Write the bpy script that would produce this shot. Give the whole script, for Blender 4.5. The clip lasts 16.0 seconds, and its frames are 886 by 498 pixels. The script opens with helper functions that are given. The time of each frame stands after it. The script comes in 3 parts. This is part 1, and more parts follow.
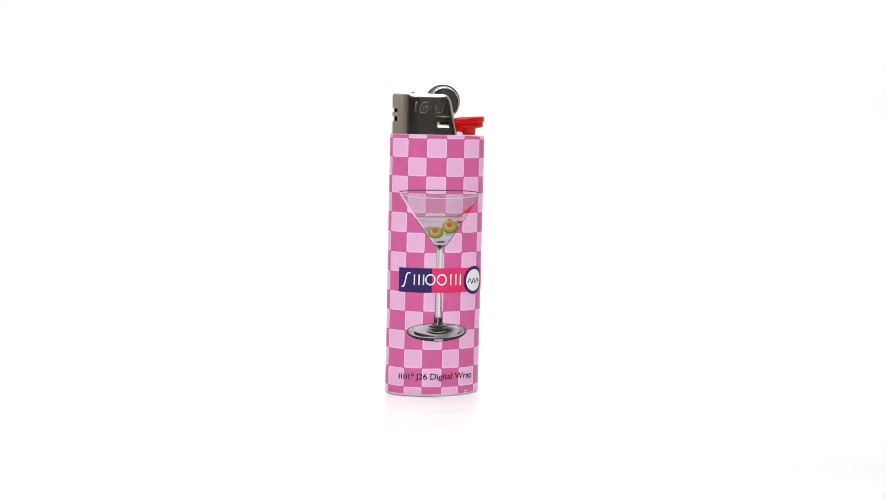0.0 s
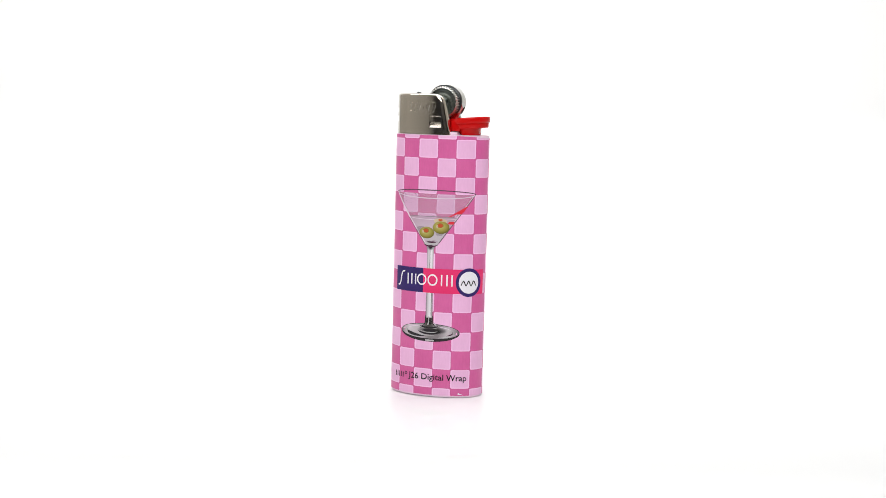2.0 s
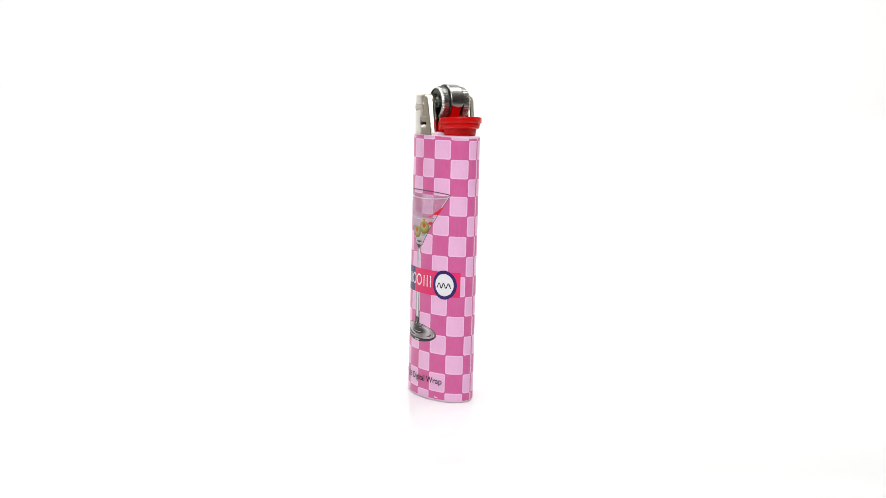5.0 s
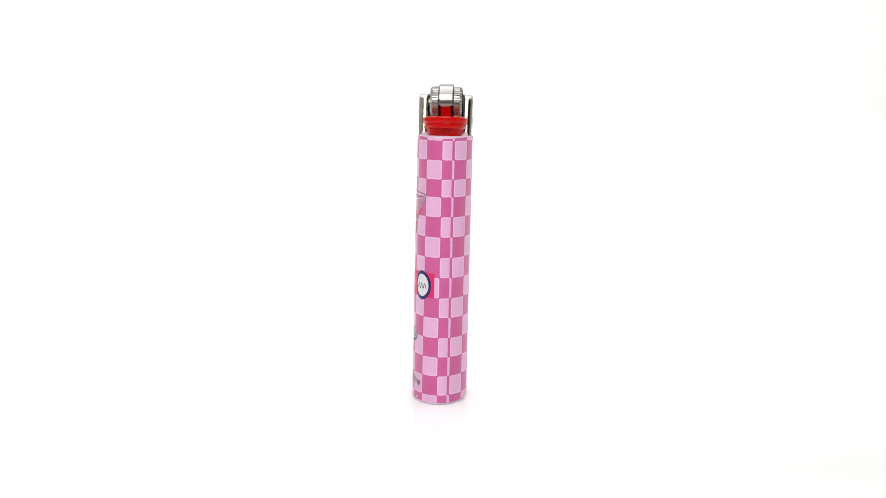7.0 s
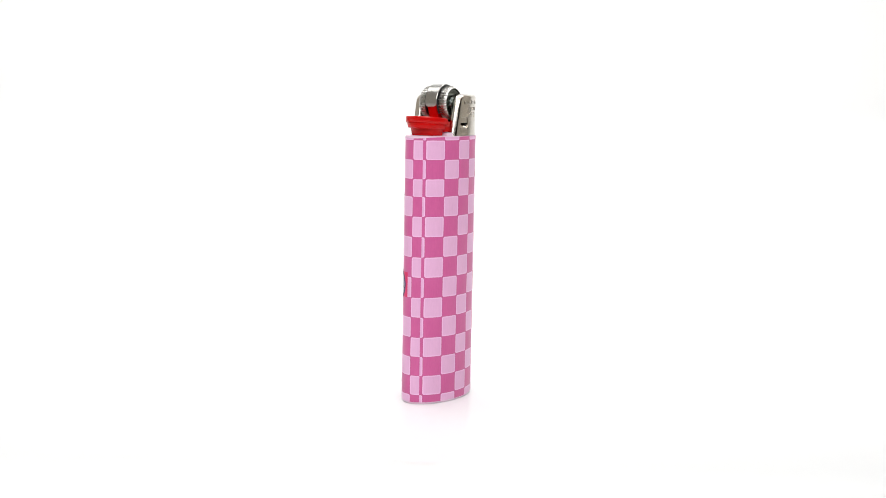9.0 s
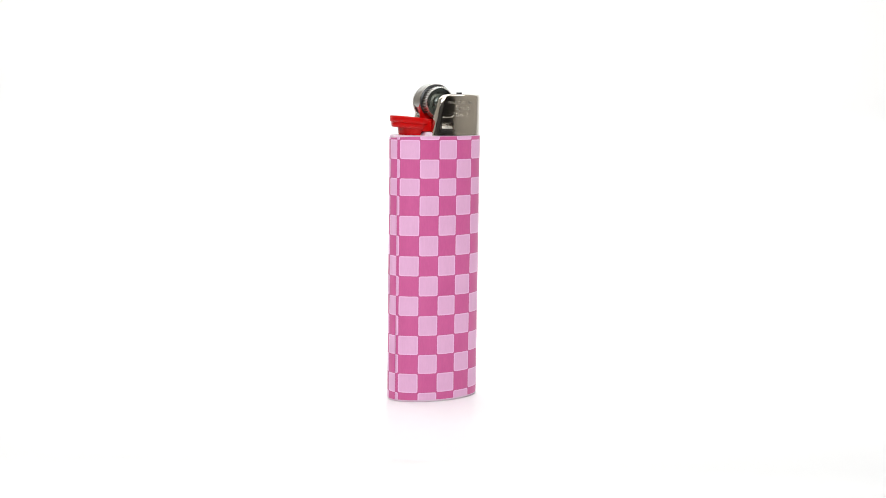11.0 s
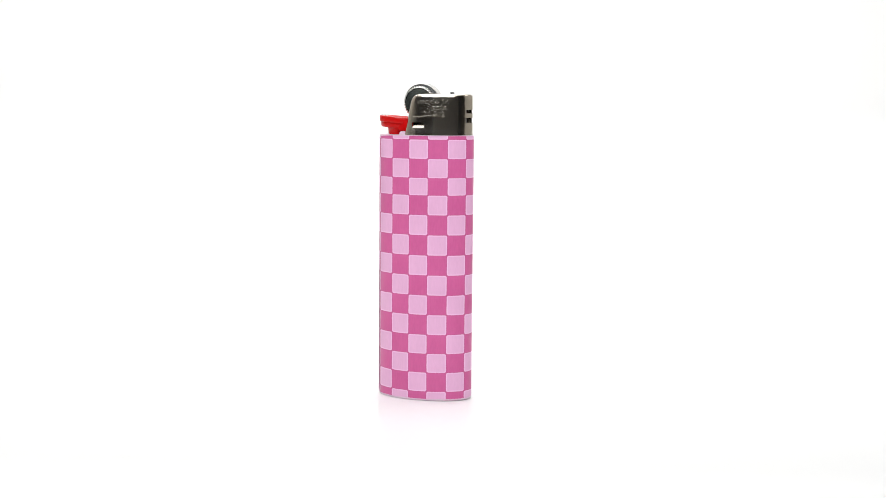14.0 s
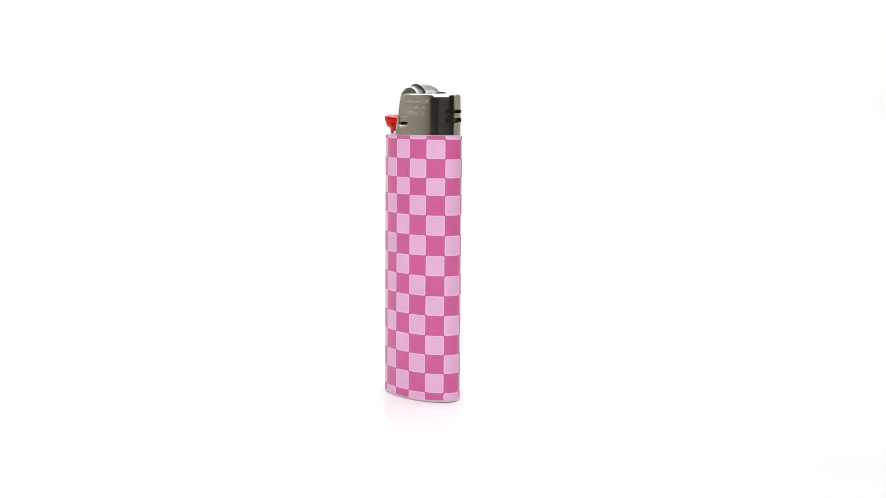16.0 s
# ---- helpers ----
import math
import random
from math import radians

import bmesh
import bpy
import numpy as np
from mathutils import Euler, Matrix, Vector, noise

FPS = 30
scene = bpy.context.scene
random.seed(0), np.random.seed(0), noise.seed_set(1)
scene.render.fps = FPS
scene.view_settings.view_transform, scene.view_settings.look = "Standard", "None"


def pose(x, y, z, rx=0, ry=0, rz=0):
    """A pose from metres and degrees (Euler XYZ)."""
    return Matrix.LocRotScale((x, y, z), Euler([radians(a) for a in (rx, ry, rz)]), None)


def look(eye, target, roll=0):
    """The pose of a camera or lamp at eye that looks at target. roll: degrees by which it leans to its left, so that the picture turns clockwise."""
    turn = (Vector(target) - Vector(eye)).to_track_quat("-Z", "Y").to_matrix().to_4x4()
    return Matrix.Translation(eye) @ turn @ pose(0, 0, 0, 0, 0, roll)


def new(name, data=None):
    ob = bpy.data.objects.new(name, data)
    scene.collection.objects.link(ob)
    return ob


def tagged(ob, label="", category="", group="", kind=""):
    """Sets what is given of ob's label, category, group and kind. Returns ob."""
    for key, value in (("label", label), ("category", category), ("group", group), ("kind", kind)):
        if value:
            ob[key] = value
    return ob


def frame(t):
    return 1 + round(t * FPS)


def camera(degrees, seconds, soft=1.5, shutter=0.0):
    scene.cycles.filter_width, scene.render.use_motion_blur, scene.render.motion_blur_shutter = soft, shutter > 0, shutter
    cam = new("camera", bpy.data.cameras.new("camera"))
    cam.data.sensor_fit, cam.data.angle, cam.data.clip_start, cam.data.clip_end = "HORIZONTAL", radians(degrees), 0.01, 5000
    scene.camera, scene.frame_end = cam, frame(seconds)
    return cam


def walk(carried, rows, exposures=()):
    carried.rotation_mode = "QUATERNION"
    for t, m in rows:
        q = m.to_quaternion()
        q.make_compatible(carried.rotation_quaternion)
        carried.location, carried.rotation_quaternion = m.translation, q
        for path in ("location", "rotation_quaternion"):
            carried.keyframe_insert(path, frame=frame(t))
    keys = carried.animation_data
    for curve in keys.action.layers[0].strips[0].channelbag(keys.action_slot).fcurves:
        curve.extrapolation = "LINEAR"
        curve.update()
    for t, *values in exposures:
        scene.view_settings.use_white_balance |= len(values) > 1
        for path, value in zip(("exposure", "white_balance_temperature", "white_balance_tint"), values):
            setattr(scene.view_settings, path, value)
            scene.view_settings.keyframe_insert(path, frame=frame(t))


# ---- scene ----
# One pocket lighter, 81 mm high, turning on a white sweep; the camera stands still.
EYE = Vector((0.0, -0.3346, 0.0768))
AIM = Vector((math.sin(radians(0.4524)) * math.cos(radians(-6.5694)),
              math.cos(radians(0.4524)) * math.cos(radians(-6.5694)), math.sin(radians(-6.5694))))
cam = camera(37.88, 16.0, soft=0.8)
VIEW = look(EYE, EYE + AIM, 1.015)
walk(cam, [(0.0, VIEW), (16.0, VIEW)], exposures=[(0.0, -0.12), (16.0, -0.12)])

# ---- light ----
world = bpy.data.worlds.new("studio_air")
scene.world = world
world.use_nodes = True
world.node_tree.nodes["Background"].inputs[0].default_value = (1.0, 0.98, 0.95, 1)
world.node_tree.nodes["Background"].inputs[1].default_value = 0.05


def softbox(name, place, target, sx, sy, watts, colour):
    data = bpy.data.lights.new(name, "AREA")
    data.shape, data.size, data.size_y, data.energy, data.color = "RECTANGLE", sx, sy, watts, colour
    ob = new(name, data)
    ob.matrix_world = look(place, target)
    return ob


softbox("overhead_softbox", (0.0, -0.02, 0.68), (0, -0.02, 0), 0.72, 0.72, 2.27, (0.975, 0.985, 1.0))
softbox("key_softbox", (-0.03, -0.56, 0.45), (0, 0, 0.02), 0.7, 0.4, 3.95, (0.975, 0.985, 1.0))
softbox("background_softbox", (0.0, 0.16, 0.62), (0, 0.66, 0.12), 1.16, 0.26, 3.95, (0.975, 0.985, 1.0))


# ---- materials ----
class Nodes:
    """A node material with short calls."""

    def __init__(self, name):
        self.mat = bpy.data.materials.new(name)
        self.mat.use_nodes = True
        self.t = self.mat.node_tree
        self.b = self.t.nodes["Principled BSDF"]
        self.out = self.t.nodes["Material Output"]

    def add(self, kind, **sets):
        n = self.t.nodes.new(kind)
        for k, v in sets.items():
            if k == "operation":
                n.operation = v
            elif k == "data_type":
                n.data_type = v
            elif k == "uv_map":
                n.uv_map = v
        return n

    def link(self, a, b):
        self.t.links.new(a, b)

    def math(self, op, a, b=None, clamp=False):
        n = self.add("ShaderNodeMath", operation=op)
        n.use_clamp = clamp
        for i, v in enumerate((a, b)):
            if v is None:
                continue
            if isinstance(v, (int, float)):
                n.inputs[i].default_value = v
            else:
                self.link(v, n.inputs[i])
        return n.outputs[0]

    def mix(self, fac, a, b):
        n = self.add("ShaderNodeMix", data_type="RGBA")
        for i, v in ((0, fac), (6, a), (7, b)):
            if isinstance(v, (int, float)):
                n.inputs[i].default_value = v
            elif isinstance(v, tuple):
                n.inputs[i].default_value = (*v, 1)
            else:
                self.link(v, n.inputs[i])
        return n.outputs[2]

    def noise(self, scale, detail=3.0, stretch=None, space="Object"):
        n = self.add("ShaderNodeTexNoise")
        n.inputs["Scale"].default_value, n.inputs["Detail"].default_value = scale, detail
        c = self.add("ShaderNodeTexCoord")
        m = self.add("ShaderNodeMapping")
        m.inputs["Scale"].default_value = stretch or (1, 1, 1)
        self.link(c.outputs[space], m.inputs[0])
        self.link(m.outputs[0], n.inputs["Vector"])
        return n.outputs[0]

    def uv(self):
        n = self.add("ShaderNodeUVMap", uv_map="UVMap")
        s = self.add("ShaderNodeSeparateXYZ")
        self.link(n.outputs[0], s.inputs[0])
        return s.outputs[0], s.outputs[1]

    def ramp(self, fac, stops):
        n = self.add("ShaderNodeValToRGB")
        e = n.color_ramp.elements
        e.remove(e[1])
        e[0].position, e[0].color = stops[0][0], (*stops[0][1], 1)
        for p, c in stops[1:]:
            e.new(p).color = (*c, 1)
        self.link(fac, n.inputs[0])
        return n.outputs[0], n.outputs[1]

    def set(self, colour=None, rough=None, metal=None, spec=None):
        for key, v in (("Base Color", colour), ("Roughness", rough), ("Metallic", metal), ("Specular IOR Level", spec)):
            if v is None:
                continue
            if isinstance(v, tuple):
                self.b.inputs[key].default_value = (*v, 1)
            elif isinstance(v, (int, float)):
                self.b.inputs[key].default_value = v
            else:
                self.link(v, self.b.inputs[key])
        return self

    def bump(self, height, strength, distance):
        n = self.add("ShaderNodeBump")
        n.inputs["Strength"].default_value, n.inputs["Distance"].default_value = strength, distance
        self.link(height, n.inputs["Height"])
        self.link(n.outputs[0], self.b.inputs["Normal"])
        return self


def plain(name, colour, rough, metal=0.0, spec=0.5, vary=0.06, scale=900.0, bump=0.0):
    """A surface of one colour with a fine and a coarse unevenness."""
    m = Nodes(name)
    lo = tuple(c * (1 - vary) for c in colour)
    hi = tuple(min(1, c * (1 + vary)) for c in colour)
    fine, coarse = m.noise(scale, 4), m.noise(scale / 9, 2)
    m.set(m.mix(m.math("MULTIPLY", m.math("ADD", fine, coarse), 0.5), lo, hi), None, metal, spec)
    m.set(None, m.math("ADD", m.math("MULTIPLY", fine, 0.12), rough - 0.06))
    if bump:
        m.bump(fine, bump, 0.0001)
    return m.mat


def print_ink(name, colour, alpha=1.0, rough=0.36, grade=None, axis=1, alpha_grade=None, radial=None):
    """Ink printed on the sleeve; grade: stops along the shape, alpha_grade: stops of cover."""
    m = Nodes(name)
    pair = m.uv()
    u = pair[axis]
    if radial:
        du, dv = m.math("SUBTRACT", pair[0], radial[0]), m.math("SUBTRACT", pair[1], radial[1])
        u = m.math("SQRT", m.math("ADD", m.math("MULTIPLY", du, du), m.math("MULTIPLY", dv, dv)))
    grain = m.noise(5200, 2)
    base = m.ramp(u, grade)[0] if grade else m.mix(0.0, colour, colour)
    m.set(m.mix(m.math("MULTIPLY", grain, 0.16), base, (0.05, 0.035, 0.045)), rough, 0.0, 0.22)
    if alpha_grade:
        m.link(m.ramp(u, [(p, (a, a, a)) for p, a in alpha_grade])[0], m.b.inputs["Alpha"])
    else:
        m.b.inputs["Alpha"].default_value = alpha
    return m.mat


def sleeve_material():
    """Pink checks with rounded pale squares, each with a thin lighter border; the UV counts the squares."""
    m = Nodes("checked_sleeve")
    u, v = m.uv()
    wob = m.math("MULTIPLY", m.math("SUBTRACT", m.noise(420, 2), 0.5), 0.028)
    u, v = m.math("ADD", u, wob), m.math("ADD", v, wob)
    fu, fv = m.math("FLOOR", u), m.math("FLOOR", v)
    odd = m.math("MODULO", m.math("ADD", m.math("ADD", fu, fv), 41), 2)
    du = m.math("ABSOLUTE", m.math("SUBTRACT", m.math("SUBTRACT", u, fu), 0.5))
    dv = m.math("ABSOLUTE", m.math("SUBTRACT", m.math("SUBTRACT", v, fv), 0.5))
    r, h = 0.095, 0.5
    ax = m.math("MAXIMUM", m.math("SUBTRACT", du, h - r), 0)
    ay = m.math("MAXIMUM", m.math("SUBTRACT", dv, h - r), 0)
    ln = m.math("SQRT", m.math("ADD", m.math("MULTIPLY", ax, ax), m.math("MULTIPLY", ay, ay)))
    inside = m.math("MULTIPLY", m.math("SUBTRACT", r + 0.006, ln), 60, True)
    core = m.math("MULTIPLY", m.math("SUBTRACT", r - 0.045, ln), 30, True)
    pale = m.math("MULTIPLY", inside, m.math("SUBTRACT", 1, odd))
    grain = m.noise(2600, 3, (1, 1, 0.25))
    blot = m.noise(260, 2)
    tone = m.math("ADD", m.math("MULTIPLY", grain, 0.6), m.math("MULTIPLY", blot, 0.4))
    dark = m.mix(tone, DARK_LO, DARK_HI)
    dusk = m.mix(0.35, dark, (0.42, 0.07, 0.22))
    edge = m.math("MULTIPLY", m.math("SUBTRACT", m.math("MAXIMUM", du, dv), 0.455), 25, True)
    dark = m.mix(m.math("MULTIPLY", edge, 0.9), dark, dusk)
    body = m.mix(tone, PALE_LO, PALE_HI)
    light = m.mix(core, RIM, body)
    m.set(m.mix(pale, dark, light), m.math("ADD", m.math("MULTIPLY", grain, 0.14), 0.30), 0.0, 0.45)
    m.bump(grain, 0.05, 0.00005)
    return m.mat


DARK_LO, DARK_HI = (0.565, 0.086, 0.27), (0.72, 0.139, 0.37)
PALE_LO, PALE_HI = (0.745, 0.385, 0.615), (0.90, 0.515, 0.765)
RIM = (0.91, 0.555, 0.79)
SLEEVE = sleeve_material()


def brushed_metal(name, colour, rough, streak=0.10):
    m = Nodes(name)
    fine = m.noise(1500, 4, (1, 1, 12))
    # colour varies in long upright streaks
    upright_tone = m.noise(420, 3, (1, 1, 0.05))
    m.set(m.mix(upright_tone, tuple(c * 0.82 for c in colour), tuple(min(1, c * 1.14) for c in colour)),
          m.math("ADD", m.math("MULTIPLY", fine, streak), rough), 1.0)
    m.bump(fine, 0.06, 0.00003)
    return m.mat


NICKEL = brushed_metal("brushed_nickel", (0.67, 0.625, 0.56), 0.11, 0.08)
STEEL = brushed_metal("wheel_steel", (0.46, 0.445, 0.42), 0.2, 0.08)
TOOTH = brushed_metal("tooth_steel", (0.54, 0.53, 0.505), 0.22)
DISC = brushed_metal("dark_disc_steel", (0.20, 0.225, 0.21), 0.2)
EDGE = brushed_metal("blackened_steel", (0.07, 0.07, 0.07), 0.3)
RED = plain("red_plastic", (0.56, 0.003, 0.003), 0.2, spec=0.22, vary=0.05, scale=700)
HOUSING = plain("brown_plastic", (0.05, 0.032, 0.024), 0.5)
PINKISH = plain("pale_pink_plastic", (0.82, 0.62, 0.74), 0.30, vary=0.03)
PINKISH_NODE = PINKISH.node_tree.nodes["Principled BSDF"]
PINKISH_NODE.inputs["Subsurface Weight"].default_value = 0.25
PINKISH_NODE.inputs["Subsurface Radius"].default_value = (0.004, 0.002, 0.003)


def sweep_material():
    m = Nodes("white_acrylic_sweep")
    soft, fine = m.noise(3.0, 2), m.noise(240, 3)
    m.set(m.mix(soft, (0.84, 0.84, 0.835), (0.88, 0.88, 0.875)),
          m.math("ADD", m.math("MULTIPLY", fine, 0.04), 0.02), 0.0, 1.0)
    m.b.inputs["IOR"].default_value = 1.82
    return m.mat


SWEEP = sweep_material()
ROOF_CLOTH = plain("white_roof_cloth", (0.80, 0.80, 0.79), 0.9, vary=0.03, scale=60)
# tan grey matched to what the hood mirrors from the sides
SIDE = plain("grey_side_cloth", (0.40, 0.37, 0.325), 0.9, vary=0.05, scale=60)
ROOM = plain("dim_room_paint", (0.12, 0.094, 0.078), 0.9, vary=0.1, scale=8)

# lighter than the room so the hood mirrors a middle tone
MIRRORED_BEIGE = plain("mirrored_beige", (0.34, 0.30, 0.26), 0.9, vary=0.05, scale=8)


# ---- building helpers ----
MM = 0.001


def part(name, bm, material, parent, label="", smooth=True):
    """Links a bmesh, built in millimetres, as one mesh object under its thing or part."""
    bm.normal_update()
    bmesh.ops.scale(bm, vec=(MM, MM, MM), verts=bm.verts)
    me = bpy.data.meshes.new(name)
    bm.to_mesh(me)
    bm.free()
    me.materials.append(material)
    if smooth:
        me.polygons.foreach_set("use_smooth", [True] * len(me.polygons))
        me.set_sharp_from_angle(angle=radians(38))
    ob = new(name, me)
    ob.parent = parent
    if label:
        tagged(ob, label)
    return ob


def structure(name, bm, material, label, category):
    me = bpy.data.meshes.new(name)
    bm.normal_update()
    bm.to_mesh(me)
    bm.free()
    me.materials.append(material)
    return tagged(new(name, me), label, category, kind="structure")


def grid(rows, close=False, cap=()):
    """Faces between rows of points; cap: indices of rows to close."""
    bm = bmesh.new()
    vs = [[bm.verts.new(p) for p in r] for r in rows]
    n = len(vs[0])
    for a, b in zip(vs, vs[1:]):
        for i in range(n if close else n - 1):
            j = (i + 1) % n
            bm.faces.new((a[i], a[j], b[j], b[i]))
    for c in cap:
        bm.faces.new(vs[c])
    bmesh.ops.recalc_face_normals(bm, faces=bm.faces)
    return bm


def box_bm(x0, x1, y0, y1, z0, z1, bevel=0.0):
    bm = bmesh.new()
    bmesh.ops.create_cube(bm, size=1.0)
    for v in bm.verts:
        v.co = Vector(((x0 + x1) / 2 + v.co.x * (x1 - x0), (y0 + y1) / 2 + v.co.y * (y1 - y0), (z0 + z1) / 2 + v.co.z * (z1 - z0)))
    if bevel:
        bmesh.ops.bevel(bm, geom=bm.edges[:], offset=bevel, segments=3, profile=0.6, affect="EDGES")
    return bm


# ---- the sweep, the unseen walls and roof added round it and the dim room ----
def build_setting():
    prof = [(-0.62, -0.0001)] + [(0.30 + 0.30 * math.sin(a), 0.2999 - 0.30 * math.cos(a)) for a in np.linspace(0, math.pi / 2, 25)] + [(0.60, 0.86)]
    bm = grid([[(x, y, z) for y, z in prof] for x in np.linspace(-0.6, 0.6, 9)])
    for f in bm.faces:
        f.smooth = True
        if f.normal.z < -0.01 or (abs(f.normal.z) < 0.01 and f.normal.y > 0):
            f.normal_flip()
    ob = structure("backdrop", bm, SWEEP, "seamless glossy white acrylic photo sweep curving up behind", "backdrop")
    ob.modifiers.new("thickness", "SOLIDIFY").thickness = 0.003
    ob.modifiers["thickness"].offset = -1
    # unseen side walls, added; their front ends place the light and dark in the hood
    for n, x, y in (("added_wall_west", -0.612, -0.72), ("added_wall_east", 0.612, -0.27)):
        structure(n, box_bm(x - 0.006, x + 0.006, y, 0.62, -0.004, 0.88), SIDE, "added unseen grey side wall that the hood reflects", "wall")
    # unseen roof added to close the space above the sweep
    structure("ceiling", box_bm(-0.62, 0.62, -0.62, 0.62, 0.88, 0.89), ROOF_CLOTH, "added unseen white cloth roof over the sweep", "ceiling")
    # unseen wall, its beige chosen for what the hood mirrors
    structure("wall_south", box_bm(-1.6, 1.6, -2.02, -2.0, -0.8, 1.8), MIRRORED_BEIGE, "plain unseen wall behind the camera, beige for the hood's reflection", "wall")
    # unseen panel, added so the hood mirrors a dark band
    structure("added_dark_panel", box_bm(-1.58, -0.52, -1.96, -1.94, -0.8, 1.78), ROOM, "added unseen dark panel that darkens a band of the hood's reflection", "curtain")
    structure("floor", box_bm(-1.6, 1.6, -2.0, 0.64, -0.82, -0.8), ROOM, "dim plain floor of the room", "floor")
    for n, x in (("wall_room_west", -1.6), ("wall_room_east", 1.6)):
        structure(n, box_bm(x - 0.01, x + 0.01, -2.0, 0.64, -0.8, 1.8), ROOM, "dim plain side wall of the room", "wall")
    structure("wall_north", box_bm(-1.6, 1.6, 0.64, 0.66, -0.8, 1.8), ROOM, "dim plain wall behind the sweep", "wall")
    structure("ceiling_room", box_bm(-1.6, 1.6, -2.0, 0.64, 1.8, 1.82), ROOM, "dim plain ceiling of the room", "ceiling")


build_setting()

# ---- the lighter: an oval body 25 by 14.2 mm; all sizes below in millimetres ----
A, B = 12.5, 7.088
ANG = np.linspace(-math.pi / 2, 1.5 * math.pi, 3601)
ARC = np.concatenate([[0], np.cumsum(np.hypot(np.diff(A * np.cos(ANG)), np.diff(B * np.sin(ANG))))])
ROUND = float(ARC[-1])


def on_body(s, z, off=0.0):
    """The point at arc length s from the middle of the front, towards the lever's end, at height z."""
    a = float(np.interp(s % ROUND, ARC, ANG))
    n = Vector((math.cos(a) / A, math.sin(a) / B, 0)).normalized()
    return Vector((A * math.cos(a), B * math.sin(a), z)) + n * off


def oval(inset, z, n=96):
    return [((A - inset) * math.cos(a), (B - inset) * math.sin(a), z) for a in np.linspace(0, 2 * math.pi, n, endpoint=False)]


def with_uv(bm, coords):
    layer = bm.loops.layers.uv.new("UVMap")
    for f in bm.faces:
        for lp in f.loops:
            lp[layer].uv = coords[lp.vert.index]
    return bm


def sheet(points, off):
    """A printed patch from rows of (s, z); its UV runs 0..1 along and across the patch's bounds."""
    bm = bmesh.new()
    rows = [[bm.verts.new(on_body(s, z, off)) for s, z in r] for r in points]
    bm.verts.index_update()
    flat = [q for r in points for q in r]
    s0, s1 = min(q[0] for q in flat), max(q[0] for q in flat)
    z0, z1 = min(q[1] for q in flat), max(q[1] for q in flat)
    co = [((s - s0) / (s1 - s0), (z - z0) / (z1 - z0)) for s, z in flat]
    for a, b in zip(rows, rows[1:]):
        for i in range(len(a) - 1):
            bm.faces.new((a[i], a[i + 1], b[i + 1], b[i]))
    for f in bm.faces:
        f.normal_update()
        c = f.calc_center_median()
        if f.normal.dot(Vector((c.x / A ** 2, c.y / B ** 2, 0))) < 0:
            f.normal_flip()
    return with_uv(bm, co)


def strip(zs, left, right, off, n=10):
    return sheet([[(left(z) + (right(z) - left(z)) * i / n, z) for i in range(n + 1)] for z in zs], off)


def ellipse(s, z, rs, rz, off, inner=0.0, a0=0.0, a1=360.0, n=48, rings=5, shift=0.0):
    """An ellipse, ring or arc of print; shift lowers the inner edge, for crescents."""
    angs = [radians(a0 + (a1 - a0) * i / n) for i in range(n + 1)]
    rr = [inner + (1 - inner) * k / rings for k in range(rings + 1)]
    return sheet([[(s + rs * max(r, 0.001) * math.cos(a), z + rz * max(r, 0.001) * math.sin(a) + shift * (1 - r) / max(1e-6, 1 - inner)) for a in angs] for r in rr], off)


def curve_line(s, z, rs, rz, a0, a1, w0, off, n=44, w1=None):
    """A drawn line of even height along part of an ellipse; w1: its height in the middle, where that differs."""
    rows = []
    for k in (0.0, 0.5, 1.0):
        row = []
        for i in range(n + 1):
            a = radians(a0 + (a1 - a0) * i / n)
            w = w0 + ((w1 if w1 is not None else w0) - w0) * math.sin(math.pi * i / n)
            row.append((s + rs * math.cos(a), z + rz * math.sin(a) + w * (k - 0.5)))
        rows.append(row)
    return sheet(rows, off)


def stroke(points, width, off, steps=8):
    """A pen line of even width through points (s, z), rounded between them."""
    n = len(points)
    mid = []
    for i in range(n - 1):
        p0, p1, p2, p3 = (Vector(points[max(0, min(n - 1, i + d))]) for d in (-1, 0, 1, 2))
        for k in range(steps + (i == n - 2)):
            t = k / steps
            mid.append(0.5 * (2 * p1 + (p2 - p0) * t + (2 * p0 - 5 * p1 + 4 * p2 - p3) * t * t + (3 * p1 - p0 - 3 * p2 + p3) * t ** 3))
    rows = [[], []]
    for i, q in enumerate(mid):
        d = (mid[min(len(mid) - 1, i + 1)] - mid[max(0, i - 1)]).normalized()
        w = width * (0.6 if i in (0, len(mid) - 1) else 1.0) / 2
        rows[0].append((q.x - d.y * w, q.y + d.x * w))
        rows[1].append((q.x + d.y * w, q.y - d.x * w))
    return sheet(rows, off)


def bar(s0, s1, z0, z1, off, lean=0.0, n=6):
    return strip([z0 + (z1 - z0) * k / 4 for k in range(5)], lambda z: s0 + lean * (z - z0), lambda z: s1 + lean * (z - z0), off, n)


